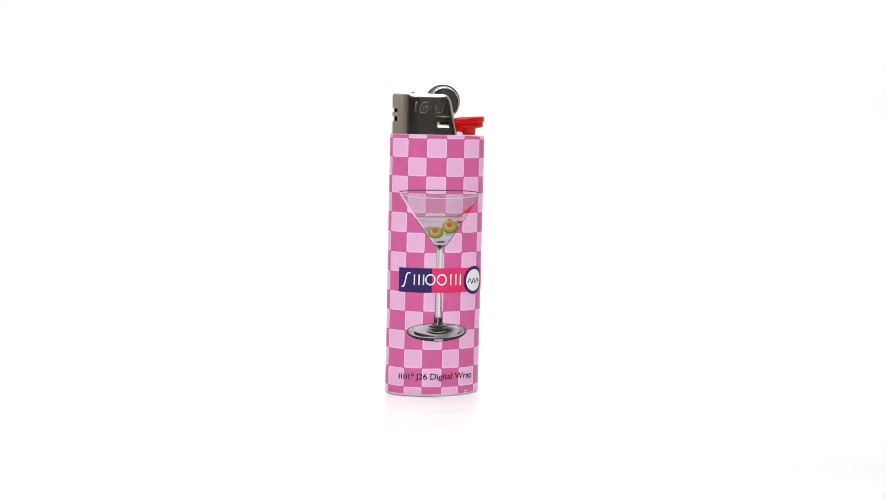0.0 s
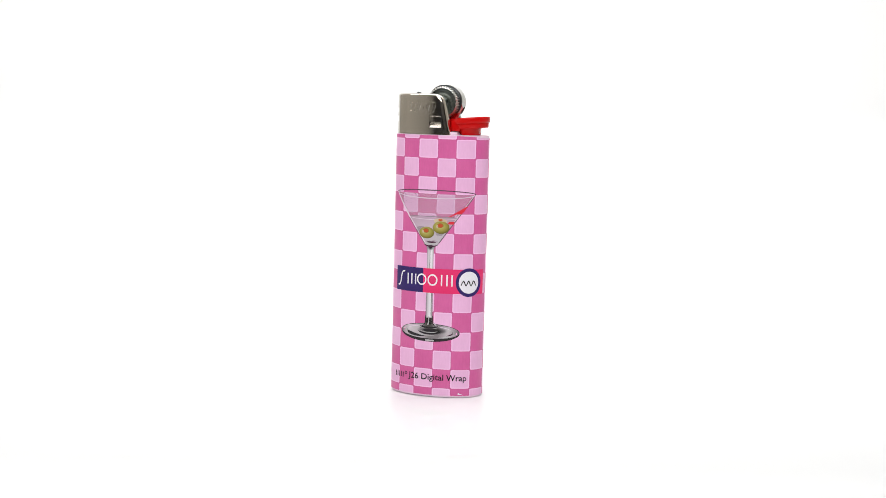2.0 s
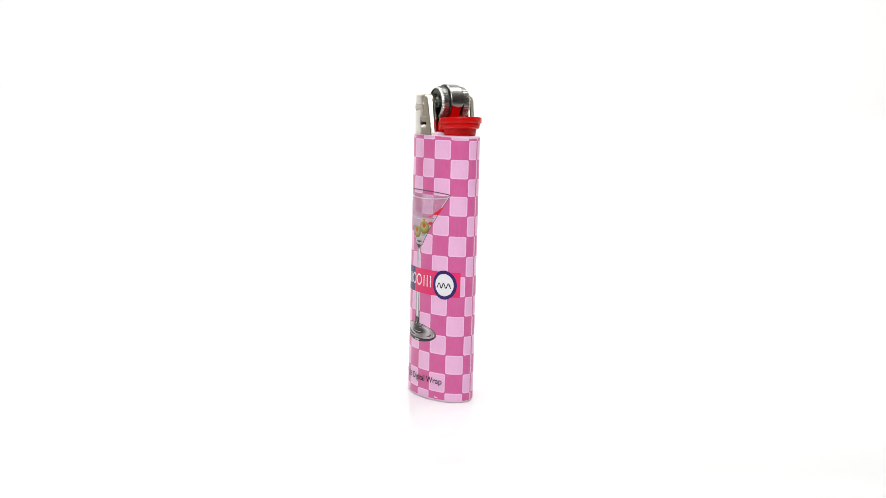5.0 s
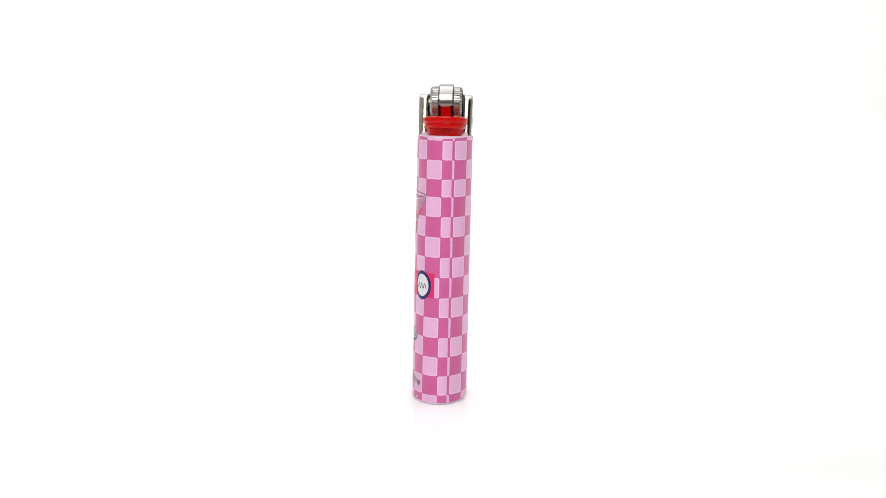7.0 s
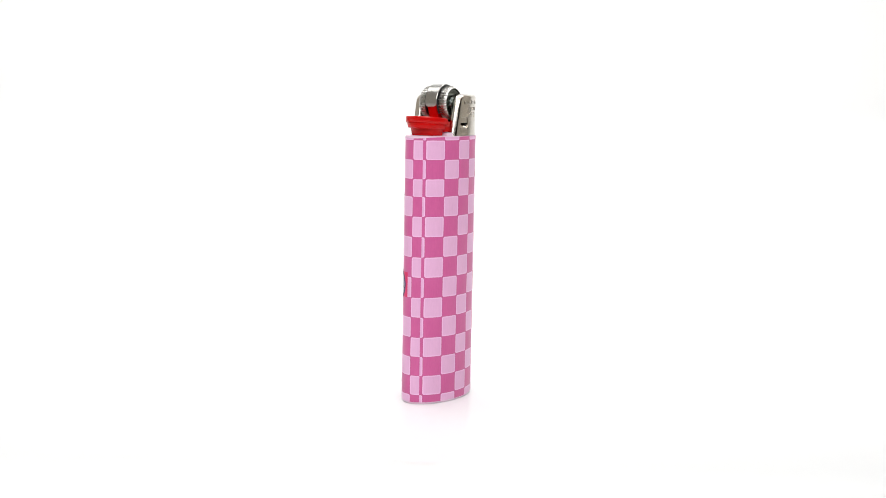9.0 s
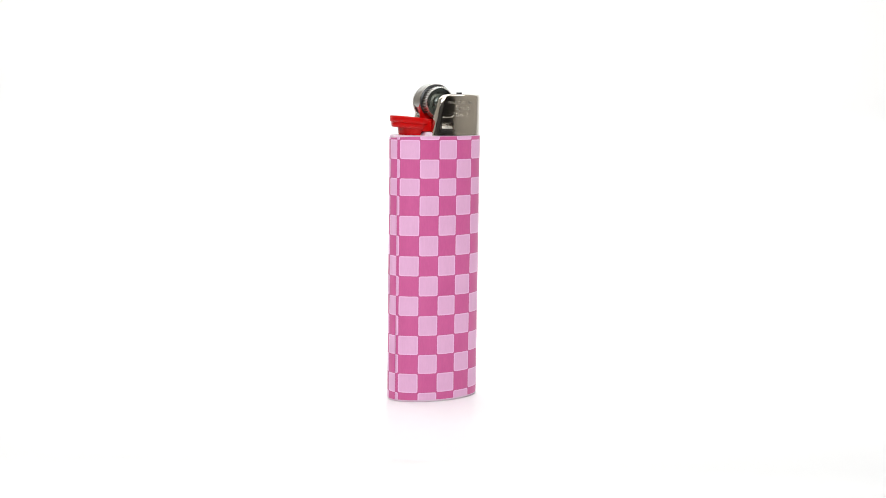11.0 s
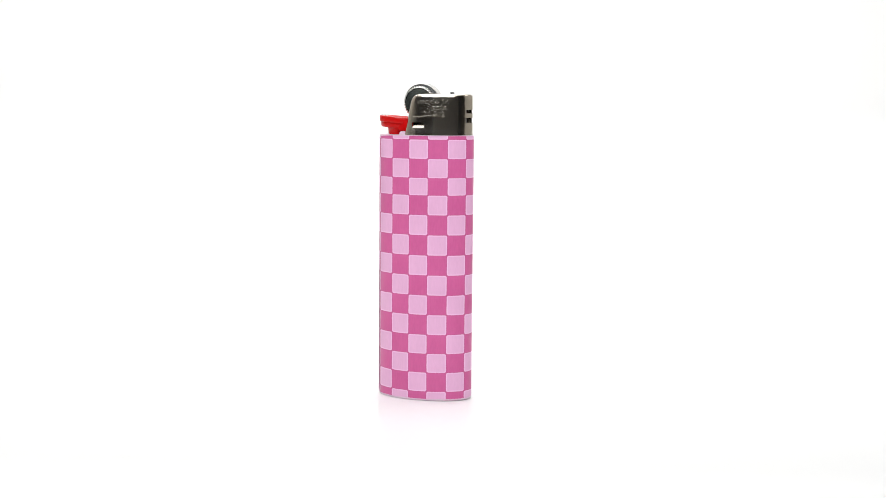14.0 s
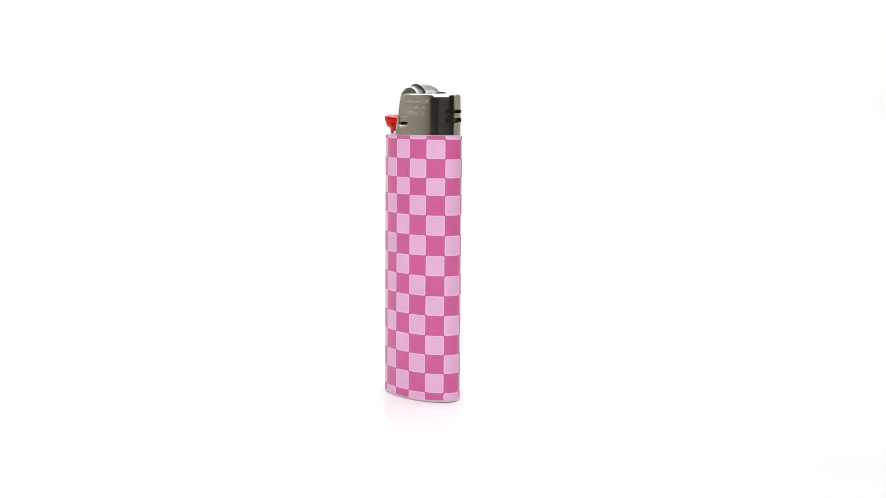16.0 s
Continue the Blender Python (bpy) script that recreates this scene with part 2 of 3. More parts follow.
def word(text, s0, s1, z0, height, off):
    """A printed word fitted between s0 and s1, capitals of the given height."""
    cu = bpy.data.curves.new("word", "FONT")
    cu.body, cu.resolution_u, cu.offset = text, 3, 0.012
    ob = new("word", cu)
    me = bpy.data.meshes.new_from_object(ob.evaluated_get(bpy.context.evaluated_depsgraph_get()))
    bpy.data.objects.remove(ob)
    xs = [v.co.x for v in me.vertices]
    bm = bmesh.new()
    bm.from_mesh(me)
    bpy.data.meshes.remove(me)
    k = (s1 - s0) / (max(xs) - min(xs))
    co = []
    for v in bm.verts:
        s, z = s0 + (v.co.x - min(xs)) * k, z0 + v.co.y * height / 0.69
        v.co = on_body(s, z, off)
        co.append((0.5, 0.5))
    bm.verts.index_update()
    return with_uv(bm, co)


COLS = [18.13, 18.9, 24.05, 29.05, 34.0, 39.03, 43.95, 48.95, 53.85, 58.6, ROUND + 1.08, ROUND + 5.86, ROUND + 10.95, ROUND + 15.6, ROUND + 18.13]
COL_ID = [-0.16, 0, 1, 2, 3, 4, 5, 6, 7, 8, 9, 10, 11, 12, 12.52]
ROWS = [0.55, 2.45, 7.4, 12.3, 17.24, 22.36, 27.4, 32.54, 37.65, 42.8, 47.9, 52.9, 57.3, 62.1, 66.95, 67.85]
ROW_ID = [0.62, 1, 2, 3, 4, 5, 6, 7, 8, 9, 10, 11, 12, 13, 14, 14.2]


def build_body(lighter):
    levels = [(1.4, 0.0), (0.5, 0.0), (0.18, 0.12), (0.08, 0.4), (0.08, 67.6), (0.14, 67.95), (0.4, 68.05), (3.0, 68.05)]
    body = part("body", grid([oval(i, z) for i, z in levels], True, (0, -1)), PINKISH, lighter, "pale pink translucent plastic fuel body")
    # raised shoulder in which hood and lever sit
    rows = []
    for i, z in ((0.8, 68.05), (0.85, 68.6), (1.1, 68.85), (3.2, 68.85)):
        rows.append([(max(-11.0, min(6.3 - i, x)), y, z) for x, y, z in oval(i, z)])
    part("shoulder", grid(rows, True, (-1,)), PINKISH, lighter, "pale pink raised plastic shoulder")
    return body


def build_sleeve(lighter):
    ss, us = [], []
    for (a, ua), (b, ub) in zip(zip(COLS, COL_ID), zip(COLS[1:], COL_ID[1:])):
        for k in range(8):
            ss.append(a + (b - a) * k / 8)
            us.append(ua + (ub - ua) * k / 8)
    ss.append(COLS[-1]), us.append(COL_ID[-1])
    bm, co, rows = bmesh.new(), [], []
    for z, v in zip(ROWS, ROW_ID):
        r = []
        for s, u in zip(ss, us):
            lift = 0.09 * max(0.0, min(1.0, (s - (COLS[-1] - 1.6)) / 1.2))
            q = on_body(s, z, lift)
            if z == ROWS[-1]:
                q.z -= 0.45 * max(0.0, q.x / A) ** 4
            r.append(bm.verts.new(q))
            co.append((u, v))
        rows.append(r)
    bm.verts.index_update()
    for a, b in zip(rows, rows[1:]):
        for i in range(len(a) - 1):
            bm.faces.new((a[i], a[i + 1], b[i + 1], b[i]))
    return part("printed_sleeve", with_uv(bm, co), SLEEVE, lighter, "glossy printed sleeve with two-tone pink checks")


GLASS_HAZE = print_ink("ink_glass_haze", (0.70, 0.52, 0.64), 0.36)
RIM_DARK = print_ink("ink_rim_dark", (0.16, 0.08, 0.11), 0.85)
RIM_PALE = print_ink("ink_rim_pale", (0.95, 0.84, 0.92), 0.65)
LIQUID = print_ink("ink_liquid", (0.7, 0.7, 0.7), grade=[(0.0, (0.62, 0.58, 0.60)), (0.35, (0.74, 0.66, 0.72)), (1.0, (0.78, 0.60, 0.71))], alpha_grade=[(0, 0.85), (1, 0.5)])
SMOKE = print_ink("ink_smoke", (0.16, 0.14, 0.13), 0.3)
GLINT = print_ink("ink_glint", (0.68, 0.66, 0.66), 0.75)
SIDE_PALE = print_ink("ink_side_pale", (0.95, 0.82, 0.91), 0.8)
SIDE_DARK = print_ink("ink_side_dark", (0.22, 0.15, 0.19), 0.75)
GREY = print_ink("ink_grey", (0.30, 0.27, 0.29), 0.75)
OLIVE = print_ink("ink_olive", (0.4, 0.36, 0.1), radial=(0.44, 0.60), grade=[(0.0, (0.55, 0.51, 0.20)), (0.26, (0.42, 0.38, 0.09)), (0.44, (0.29, 0.25, 0.05)), (0.58, (0.15, 0.125, 0.025))])
OLIVE_FAINT = print_ink("ink_olive_faint", (0.68, 0.55, 0.36), 0.85)
PIMENTO = print_ink("ink_pimento", (0.58, 0.095, 0.03))
PIMENTO_DARK = print_ink("ink_pimento_dark", (0.30, 0.17, 0.04))
PICK = print_ink("ink_red", (0.80, 0.03, 0.05), 0.92)
STEM = print_ink("ink_stem", (0.6, 0.6, 0.6), axis=0, grade=[(0.0, (0.14, 0.12, 0.13)), (0.12, (0.36, 0.31, 0.34)), (0.30, (0.70, 0.64, 0.68)), (0.45, (0.80, 0.76, 0.79)), (0.66, (0.88, 0.86, 0.88)), (0.84, (0.50, 0.44, 0.47)), (1.0, (0.18, 0.14, 0.16))], alpha=0.95)
STEM_FOOT = print_ink("ink_foot", (0.3, 0.3, 0.3), axis=0, grade=[(0.0, (0.05, 0.045, 0.04)), (0.05, (0.15, 0.14, 0.13)), (0.14, (0.36, 0.34, 0.33)), (0.27, (0.13, 0.12, 0.11)), (0.5, (0.08, 0.07, 0.065)), (0.68, (0.11, 0.10, 0.095)), (0.84, (0.36, 0.34, 0.33)), (0.95, (0.14, 0.13, 0.12)), (1.0, (0.04, 0.035, 0.03))], alpha=0.95)
FOOT = print_ink("ink_foot", (0.4, 0.4, 0.4), axis=0, grade=[(0.0, (0.10, 0.09, 0.09)), (0.05, (0.40, 0.36, 0.375)), (0.16, (0.72, 0.64, 0.68)), (0.34, (0.56, 0.50, 0.53)), (0.5, (0.26, 0.23, 0.24)), (0.66, (0.24, 0.21, 0.22)), (0.82, (0.62, 0.55, 0.58)), (0.95, (0.30, 0.26, 0.275)), (1.0, (0.08, 0.07, 0.07))], alpha=0.92)
FOOT_DARK = print_ink("ink_foot_dark", (0.03, 0.027, 0.027), radial=(0.5, 0.5), alpha_grade=[(0.0, 0.97), (0.22, 0.9), (0.5, 0.0)])
FOOT_BAND = print_ink("ink_foot_band", (0.03, 0.027, 0.027), 0.9)
INK_BLACK = print_ink("ink_black", (0.025, 0.022, 0.025))
INK_SOFT = print_ink("ink_soft_black", (0.09, 0.035, 0.06), 0.92)
NAVY = print_ink("ink_navy", (0.034, 0.019, 0.13))
HOT = print_ink("ink_hot_pink", (0.83, 0.035, 0.16))
WHITE = print_ink("ink_white", (0.88, 0.85, 0.89))


def build_prints(sleeve):
    """The picture on the front: a cocktail glass with two olives, a two-colour badge and a line of small text."""
    def ink(name, bm, mat, label=""):
        return part(name, bm, mat, sleeve, label)

    def wall(z):  # half width of the conical bowl
        return 1.95 + (11.2 - 1.95) * max(0.0, (z - 40.2) / (52.9 - 40.2))
    zs = list(np.linspace(40.2, 52.9, 15))
    ink("bowl_print", strip(zs, lambda z: -wall(z), lambda z: wall(z), 0.022, 40), GLASS_HAZE, "hazy printed bowl of a cocktail glass")
    zl = list(np.linspace(40.3, 46.9, 9))
    ink("liquid_print", strip(zl, lambda z: -wall(z) + 0.25, lambda z: wall(z) - 0.25, 0.03, 30), LIQUID, "clear grey printed drink in the glass")
    ink("liquid_line", curve_line(0, 46.8, 6.6, 0.3, 0, 180, 0.12, 0.035, w1=0.22), GREY)
    ink("liquid_line", curve_line(0, 46.8, 6.5, 0.5, 180, 360, 0.08, 0.035, w1=0.14), RIM_PALE)
    ink("bowl_side", strip(zs, lambda z: -wall(z) - 0.05, lambda z: -wall(z) + 0.42, 0.04, 2), SIDE_PALE)
    ink("bowl_side", strip(zs[:8], lambda z: -wall(z) - 0.14, lambda z: -wall(z) + 0.10, 0.05, 2), SIDE_DARK)
    ink("bowl_side", strip(zs, lambda z: wall(z) - 0.22, lambda z: wall(z) + 0.08, 0.04, 2), SIDE_DARK)
    ink("bowl_side", strip(zs[6:], lambda z: wall(z) - 0.42, lambda z: wall(z) - 0.25, 0.04, 2), SIDE_PALE)
    ink("rim_print", curve_line(0, 52.95, 11.3, 0.9, 0, 180, 0.22, 0.05, w1=0.26), RIM_DARK, "dark printed far rim of the glass")
    ink("rim_print", curve_line(0, 52.95, 11.15, 1.2, 180, 360, 0.14, 0.05, w1=0.24), RIM_PALE, "pale printed near rim of the glass")
    ink("bowl_bottom", ellipse(-0.1, 40.25, 2.0, 0.85, 0.03), LIQUID)
    ink("bowl_bottom", ellipse(-0.1, 40.15, 1.75, 0.42, 0.045), GLINT)
    ink("bowl_bottom", ellipse(-0.05, 40.5, 1.25, 0.22, 0.055), INK_SOFT)
    ink("bowl_bottom", curve_line(-0.1, 40.25, 2.0, 0.85, 184, 356, 0.12, 0.055, w1=0.34), INK_SOFT)
    # garnish
    ink("liquid_shade", ellipse(-3.0, 43.7, 1.5, 0.8, 0.04), SMOKE)
    ink("liquid_shade", ellipse(2.0, 42.6, 0.95, 0.45, 0.04), SMOKE)
    ink("olive_print", ellipse(2.2, 46.0, 1.75, 0.72, 0.045), OLIVE_FAINT, "faint mirrored olive under the surface")
    ink("pimento_print", ellipse(2.2, 46.3, 0.6, 0.24, 0.055), PIMENTO)
    for s, z, r in ((2.4, 44.35, 2.12), (-1.4, 42.9, 1.98)):
        ink("olive_print", ellipse(s, z, r * 1.04, r * 0.76, 0.065), OLIVE, "printed green olive with a red pimento")
        ink("olive_glint", ellipse(s - 1.0, z + 0.25, 0.24, 0.4, 0.075), OLIVE_FAINT)
        ink("pimento_print", ellipse(s - 0.2, z + 0.52, 0.86, 0.60, 0.075), PIMENTO_DARK)
        ink("pimento_print", ellipse(s - 0.2, z + 0.48, 0.66, 0.46, 0.085), PIMENTO)
    ink("pick_print", strip([47.1, 47.5, 48.0], lambda z: 4.1 + (z - 47.1) * 1.95, lambda z: 4.75 + (z - 47.1) * 1.95, 0.06, 2), PICK, "red printed cocktail pick")
    ink("pick_print", strip([47.9, 48.2, 48.7, 49.4, 49.9], lambda z: 5.6 + (z - 47.9) * 1.6, lambda z: 7.1 + (z - 47.9) * 1.12 + (0.4 if z < 49 else 0), 0.06, 3), PICK)
    ink("pick_print", strip([45.25, 45.6, 45.95], lambda z: 3.9 + (z - 45.25) * 0.9, lambda z: 5.6 + (z - 45.25) * 0.4, 0.06, 2), PICK)
    # stem and foot
    zs = list(np.linspace(33.4, 39.6, 8))
    ink("stem_print", strip(zs, lambda z: -1.08 - 0.32 * max(0, (z - 36.6) / 3.0) ** 2, lambda z: 0.62 + 0.32 * max(0, (z - 36.6) / 3.0) ** 2, 0.035), STEM, "printed glass stem")
    ink("stem_shade", ellipse(-0.22, 39.35, 0.85, 1.1, 0.042), FOOT_DARK)
    ink("stem_streak", strip(list(np.linspace(33.7, 38.6, 6)), lambda z: -0.42, lambda z: -0.26, 0.045, 2), GREY)
    ink("stem_streak", strip(list(np.linspace(21.4, 27.3, 6)), lambda z: 0.25, lambda z: 0.42, 0.062, 2), GREY)
    ink("foot_print", ellipse(-0.2, 17.05, 8.15, 2.2, 0.02, n=72), FOOT, "grey printed foot of the glass")
    ink("foot_edge", curve_line(-0.2, 17.05, 8.18, 2.12, 180, 360, 0.16, 0.03, w1=0.8), FOOT_BAND)
    ink("foot_edge", curve_line(-0.2, 17.05, 8.15, 2.18, 0, 180, 0.10, 0.03, w1=0.16), FOOT_BAND)
    ink("foot_shade", curve_line(-0.2, 17.05, 6.2, 1.15, 168, 262, 0.10, 0.032, w1=0.85), INK_BLACK)
    ink("foot_shade", curve_line(-0.2, 17.05, 6.4, 1.2, 318, 372, 0.10, 0.032, w1=0.42), INK_SOFT)
    ink("foot_shade", ellipse(0.6, 17.45, 4.2, 1.05, 0.034), FOOT_DARK)
    ink("foot_glint", curve_line(-0.2, 17.0, 7.2, 1.62, 196, 252, 0.05, 0.038, w1=0.26), GLINT)
    ink("foot_glint", curve_line(-0.2, 17.0, 6.9, 1.5, 288, 345, 0.05, 0.038, w1=0.24), GLINT)
    ink("foot_glint", curve_line(-0.2, 17.2, 6.3, 1.5, 20, 66, 0.05, 0.038, w1=0.22), SIDE_PALE)
    ink("foot_glint", curve_line(-0.2, 17.2, 6.3, 1.5, 116, 158, 0.05, 0.038, w1=0.24), SIDE_PALE)
    ink("foot_ring", curve_line(-0.1, 17.15, 3.9, 0.95, 200, 290, 0.05, 0.040, w1=0.20), GLINT)
    ink("foot_ring", curve_line(-0.1, 17.35, 3.0, 0.7, 186, 354, 0.10, 0.042, w1=0.5), INK_BLACK)
    ink("foot_ring", curve_line(-0.1, 17.45, 2.3, 0.5, 196, 344, 0.06, 0.044, w1=0.18), GLINT)
    ink("foot_ring", ellipse(-0.1, 17.55, 1.5, 0.34, 0.046), INK_BLACK)
    ink("foot_glint", bar(-1.1, 1.3, 14.72, 15.08, 0.05), GLINT)
    ink("stem_print", strip(list(np.linspace(20.8, 27.6, 6)), lambda z: -1.06 - 0.10 * (27.6 - z) / 6.8, lambda z: 0.66 + 0.10 * (27.6 - z) / 6.8, 0.055), STEM)
    ink("stem_print", strip(list(np.linspace(18.0, 20.9, 9)), lambda z: -1.2 - 1.7 * max(0, (19.9 - z) / 2.0) ** 2, lambda z: 0.88 + 1.7 * max(0, (19.9 - z) / 2.0) ** 2, 0.05), STEM_FOOT)
    ink("stem_shade", ellipse(-0.16, 19.9, 1.2, 1.3, 0.06), FOOT_DARK)
    ink("stem_shade", curve_line(-0.16, 18.75, 2.5, 0.5, 190, 350, 0.10, 0.06, w1=0.42), INK_BLACK)
    ink("stem_glint", strip(list(np.linspace(18.9, 21.2, 6)), lambda z: -0.34 - 0.6 * max(0, (19.9 - z) / 2.0), lambda z: -0.10 - 0.35 * max(0, (19.9 - z) / 2.0), 0.066, 2), GLINT)
    ink("stem_glint", strip(list(np.linspace(18.8, 20.0, 5)), lambda z: 0.9 + 0.5 * (20.0 - z), lambda z: 1.02 + 0.75 * (20.0 - z), 0.066, 2), GLINT)
    for side in (-1, 1):
        mid = -0.16 + side * 0.98
        ink("stem_edge", strip(list(np.linspace(18.4, 21.4, 9)), lambda z: mid - 0.12 + side * 1.7 * max(0, (19.9 - z) / 2.0) ** 2, lambda z: mid + 0.08 + side * 1.7 * max(0, (19.9 - z) / 2.0) ** 2, 0.065, 2), INK_BLACK)
    ink("sleeve_nick", ellipse(8.4, 0.95, 0.55, 0.10, 0.03), WHITE)
    ink("sleeve_nick", ellipse(8.1, 1.15, 0.16, 0.16, 0.03), WHITE)
    # badge
    ink("badge_print", bar(-10.75, -2.05, 27.3, 33.65, 0.06, n=24), NAVY, "navy half of a printed badge")
    ink("badge_print", bar(-2.05, 14.3, 27.3, 33.65, 0.06, n=44), HOT, "hot pink half of a printed badge")
    ink("badge_ring", ellipse(10.02, 30.3, 3.42, 3.72, 0.075), NAVY, "navy ring on the badge")
    ink("badge_disc", ellipse(10.02, 30.3, 2.62, 2.86, 0.09), WHITE, "white disc on the badge")
    z0, z1, w = 29.25, 32.15, 0.36
    marks = [stroke([(-10.0, 28.75), (-9.5, 28.8), (-9.1, 29.6), (-8.75, 31.4), (-8.3, 32.3), (-7.6, 32.35)], 0.38, 0.09)]
    marks += [bar(s, s + w, z0, z1 - 0.15, 0.09) for s in (-6.75, -5.55, -4.4)]
    marks += [ellipse(s, (z0 + z1) / 2, 1.34, 1.5, 0.09, 0.74, rings=2) for s in (-2.45, 0.52)]
    marks += [bar(2.75, 2.75 + w, z0, z1, 0.09), bar(4.15, 4.15 + w, z0, z1, 0.09), bar(5.45, 5.45 + w, z0, z1, 0.09)]
    for bm in marks:
        ink("badge_mark", bm, WHITE)
    # a plain waving pen line on the disc
    wave = [(7.95 + 0.66 * k, 30.1 + (0.62 if k % 2 else -0.62)) for k in range(7)]
    ink("badge_mark", stroke(wave, 0.26, 0.105), INK_BLACK)
    # line of text near the base; the maker's name stays a row of bars
    for s0, s1 in ((-10.3, -9.95), (-9.6, -9.3), (-8.95, -8.65), (-8.3, -8.0), (-7.65, -7.35)):
        ink("text_bar", bar(s0, s1, 4.4, 5.8, 0.06), INK_SOFT)
    ink("text_bar", ellipse(-6.55, 5.65, 0.42, 0.42, 0.06, 0.5, rings=2), INK_SOFT)
    for text, s0, s1 in (("J26", -5.75, -2.75), ("Digital", -1.9, 4.05), ("Wrap", 4.75, 10.1)):
        ink("text", word(text, s0, s1, 4.5, 1.55, 0.06), INK_BLACK, "small black printed lettering")


# ---- hood ----
def hood_end(z):
    """How far the hood's open edge reaches at height z: slanted, with a rounded upper corner."""
    x = 4.05 - 2.0 * (z - 68.5) / 9.8
    if z > 76.4:
        k = min(1.0, (z - 76.4) / 2.0)
        x -= 1.9 * (1 - math.sqrt(max(0.0, 1 - k * k)))
    return x


def hood_row(z, inset):
    a, b = 12.22 - inset, 6.92 - inset
    xe = hood_end(z)
    x1 = xe - 1.3
    ye = b * math.sqrt(1 - (x1 / a) ** 2)
    front = [(xe - 1.1, -4.2), (xe - 0.35, -4.5), (xe - 0.05, -5.0), (xe - 0.08, -5.5), (xe - 0.38, -5.5 - (ye - 5.5) * 0.62), (xe - 0.8, -5.5 - (ye - 5.5) * 0.9)]
    ring = []
    for x0, x2, n in ((x1, min(x1 - 0.2, 1.72), 2), (min(x1 - 0.2, 1.72), -1.62, 4)):
        for k in range(n):
            ring.append(math.asin(max(-1, min(1, (x0 + (x2 - x0) * k / n) / a))))
    u2 = math.asin(-1.62 / a)
    us = math.asin(math.sqrt(max(0, 1 - (2.7 / b) ** 2))) * -1
    for k in range(16):
        ring.append(u2 + (us - u2) * k / 16)
    for k in range(7):
        ring.append(us + (-math.pi / 2 - us) * k / 6)
    pts = [(a * math.sin(u), -b * math.cos(u)) for u in ring]
    half = front + pts
    back = [(x, -y) for x, y in reversed(half[:-1])]
    return [(x, y, z) for x, y in half + back]


def build_hood(lighter):
    zs_slot = [68.06, 69.0, 69.8, 70.5, 71.2, 72.0, 72.4, 72.6, 72.75, 73.55, 74.45, 75.3, 76.2, 76.9]
    rows = [hood_row(z, 0.0 if z > 69 else 0.02) for z in zs_slot]
    for z, i in ((77.6, 0.02), (77.95, 0.10), (78.17, 0.24), (78.33, 0.46), (78.4, 0.74), (78.4, 2.1)):
        rows.append(hood_row(z, i))
    levels = zs_slot + [77.6, 77.95, 78.17, 78.33, 78.4, 78.4]
    bm = bmesh.new()
    vs = [[bm.verts.new(q) for q in r] for r in rows]
    for j, (p, q) in enumerate(zip(vs, vs[1:])):
        zm = (levels[j] + levels[j + 1]) / 2
        for i in range(len(p) - 1):
            c = (p[i].co + p[i + 1].co + q[i].co + q[i + 1].co) / 4
            window = 69.8 < zm < 72.6 and -1.6 < c.x < 1.7 and abs(c.y) > 6
            slot = c.x < -10 and abs(c.y) < 2.65 and (71.2 < zm < 72.4 or 73.55 < zm < 74.45)
            if not (window or slot):
                bm.faces.new((p[i], p[i + 1], q[i + 1], q[i]))
    for v in [v for v in bm.verts if not v.link_faces]:
        bm.verts.remove(v)
    bmesh.ops.recalc_face_normals(bm, faces=bm.faces)
    f = min(bm.faces, key=lambda f: f.calc_center_median().x)
    if f.normal.x > 0:
        bmesh.ops.reverse_faces(bm, faces=bm.faces[:])
    hood = part("hood", bm, NICKEL, lighter, "brushed nickel wind hood with slots and stamped marks")
    so = hood.modifiers.new("thickness", "SOLIDIFY")
    so.thickness, so.offset = 0.32 * MM, -1
    hood.modifiers.new("crisp", "EDGE_SPLIT").split_angle = radians(40)

    def plate(x, z, off, side):
        y = 6.92 * math.sqrt(1 - (x / 12.22) ** 2) + off
        return Vector((x, side * y, z))

    for side in (-1, 1):
        # spring tab bent inwards at the foot of each window
        rows = [[plate(x, z, -d, side) for x in np.linspace(-1.45, 1.55, 6)] for z, d in ((69.75, 0.06), (70.2, 0.40), (70.7, 0.78), (71.15, 1.12))]
        tab = part("window_tab", grid(rows), NICKEL, hood)
        m = tab.modifiers.new("thickness", "SOLIDIFY")
        m.thickness, m.offset = 0.25 * MM, 0
        tab.modifiers.new("crisp", "EDGE_SPLIT").split_angle = radians(50)

        # flat tab set back in the upper half of each window
        rows = [[plate(x, z, -0.22, side) for x in np.linspace(-1.66, 1.76, 6)] for z in (71.25, 72.0, 72.7)]
        tab = part("window_tab", grid(rows), NICKEL, hood)
        m = tab.modifiers.new("thickness", "SOLIDIFY")
        m.thickness, m.offset = 0.2 * MM, 0
        tab.modifiers.new("crisp", "EDGE_SPLIT").split_angle = radians(40)

        def raised_bar(x0, x1, z0, z1, lean=0.0, high=0.04):
            rows = []
            for k in range(7):
                x = x0 + (x1 - x0) * k / 6
                e = 0.0 if k in (0, 6) else 1.0
                rows.append([plate(x + lean * (z - z0), z, o * e - (0.03 if o == 0 else 0), side) for z, o in ((z0, 0), (z0 + (z1 - z0) * 0.3, high), (z0 + (z1 - z0) * 0.7, high), (z1, 0))])
            part("stamped_or_slit_mark", grid(rows), NICKEL, hood)
        # raised bar stands in for the bright edge of a slit
        raised_bar(-1.4, 1.5, 72.55, 72.8, 0.0, 0.09)

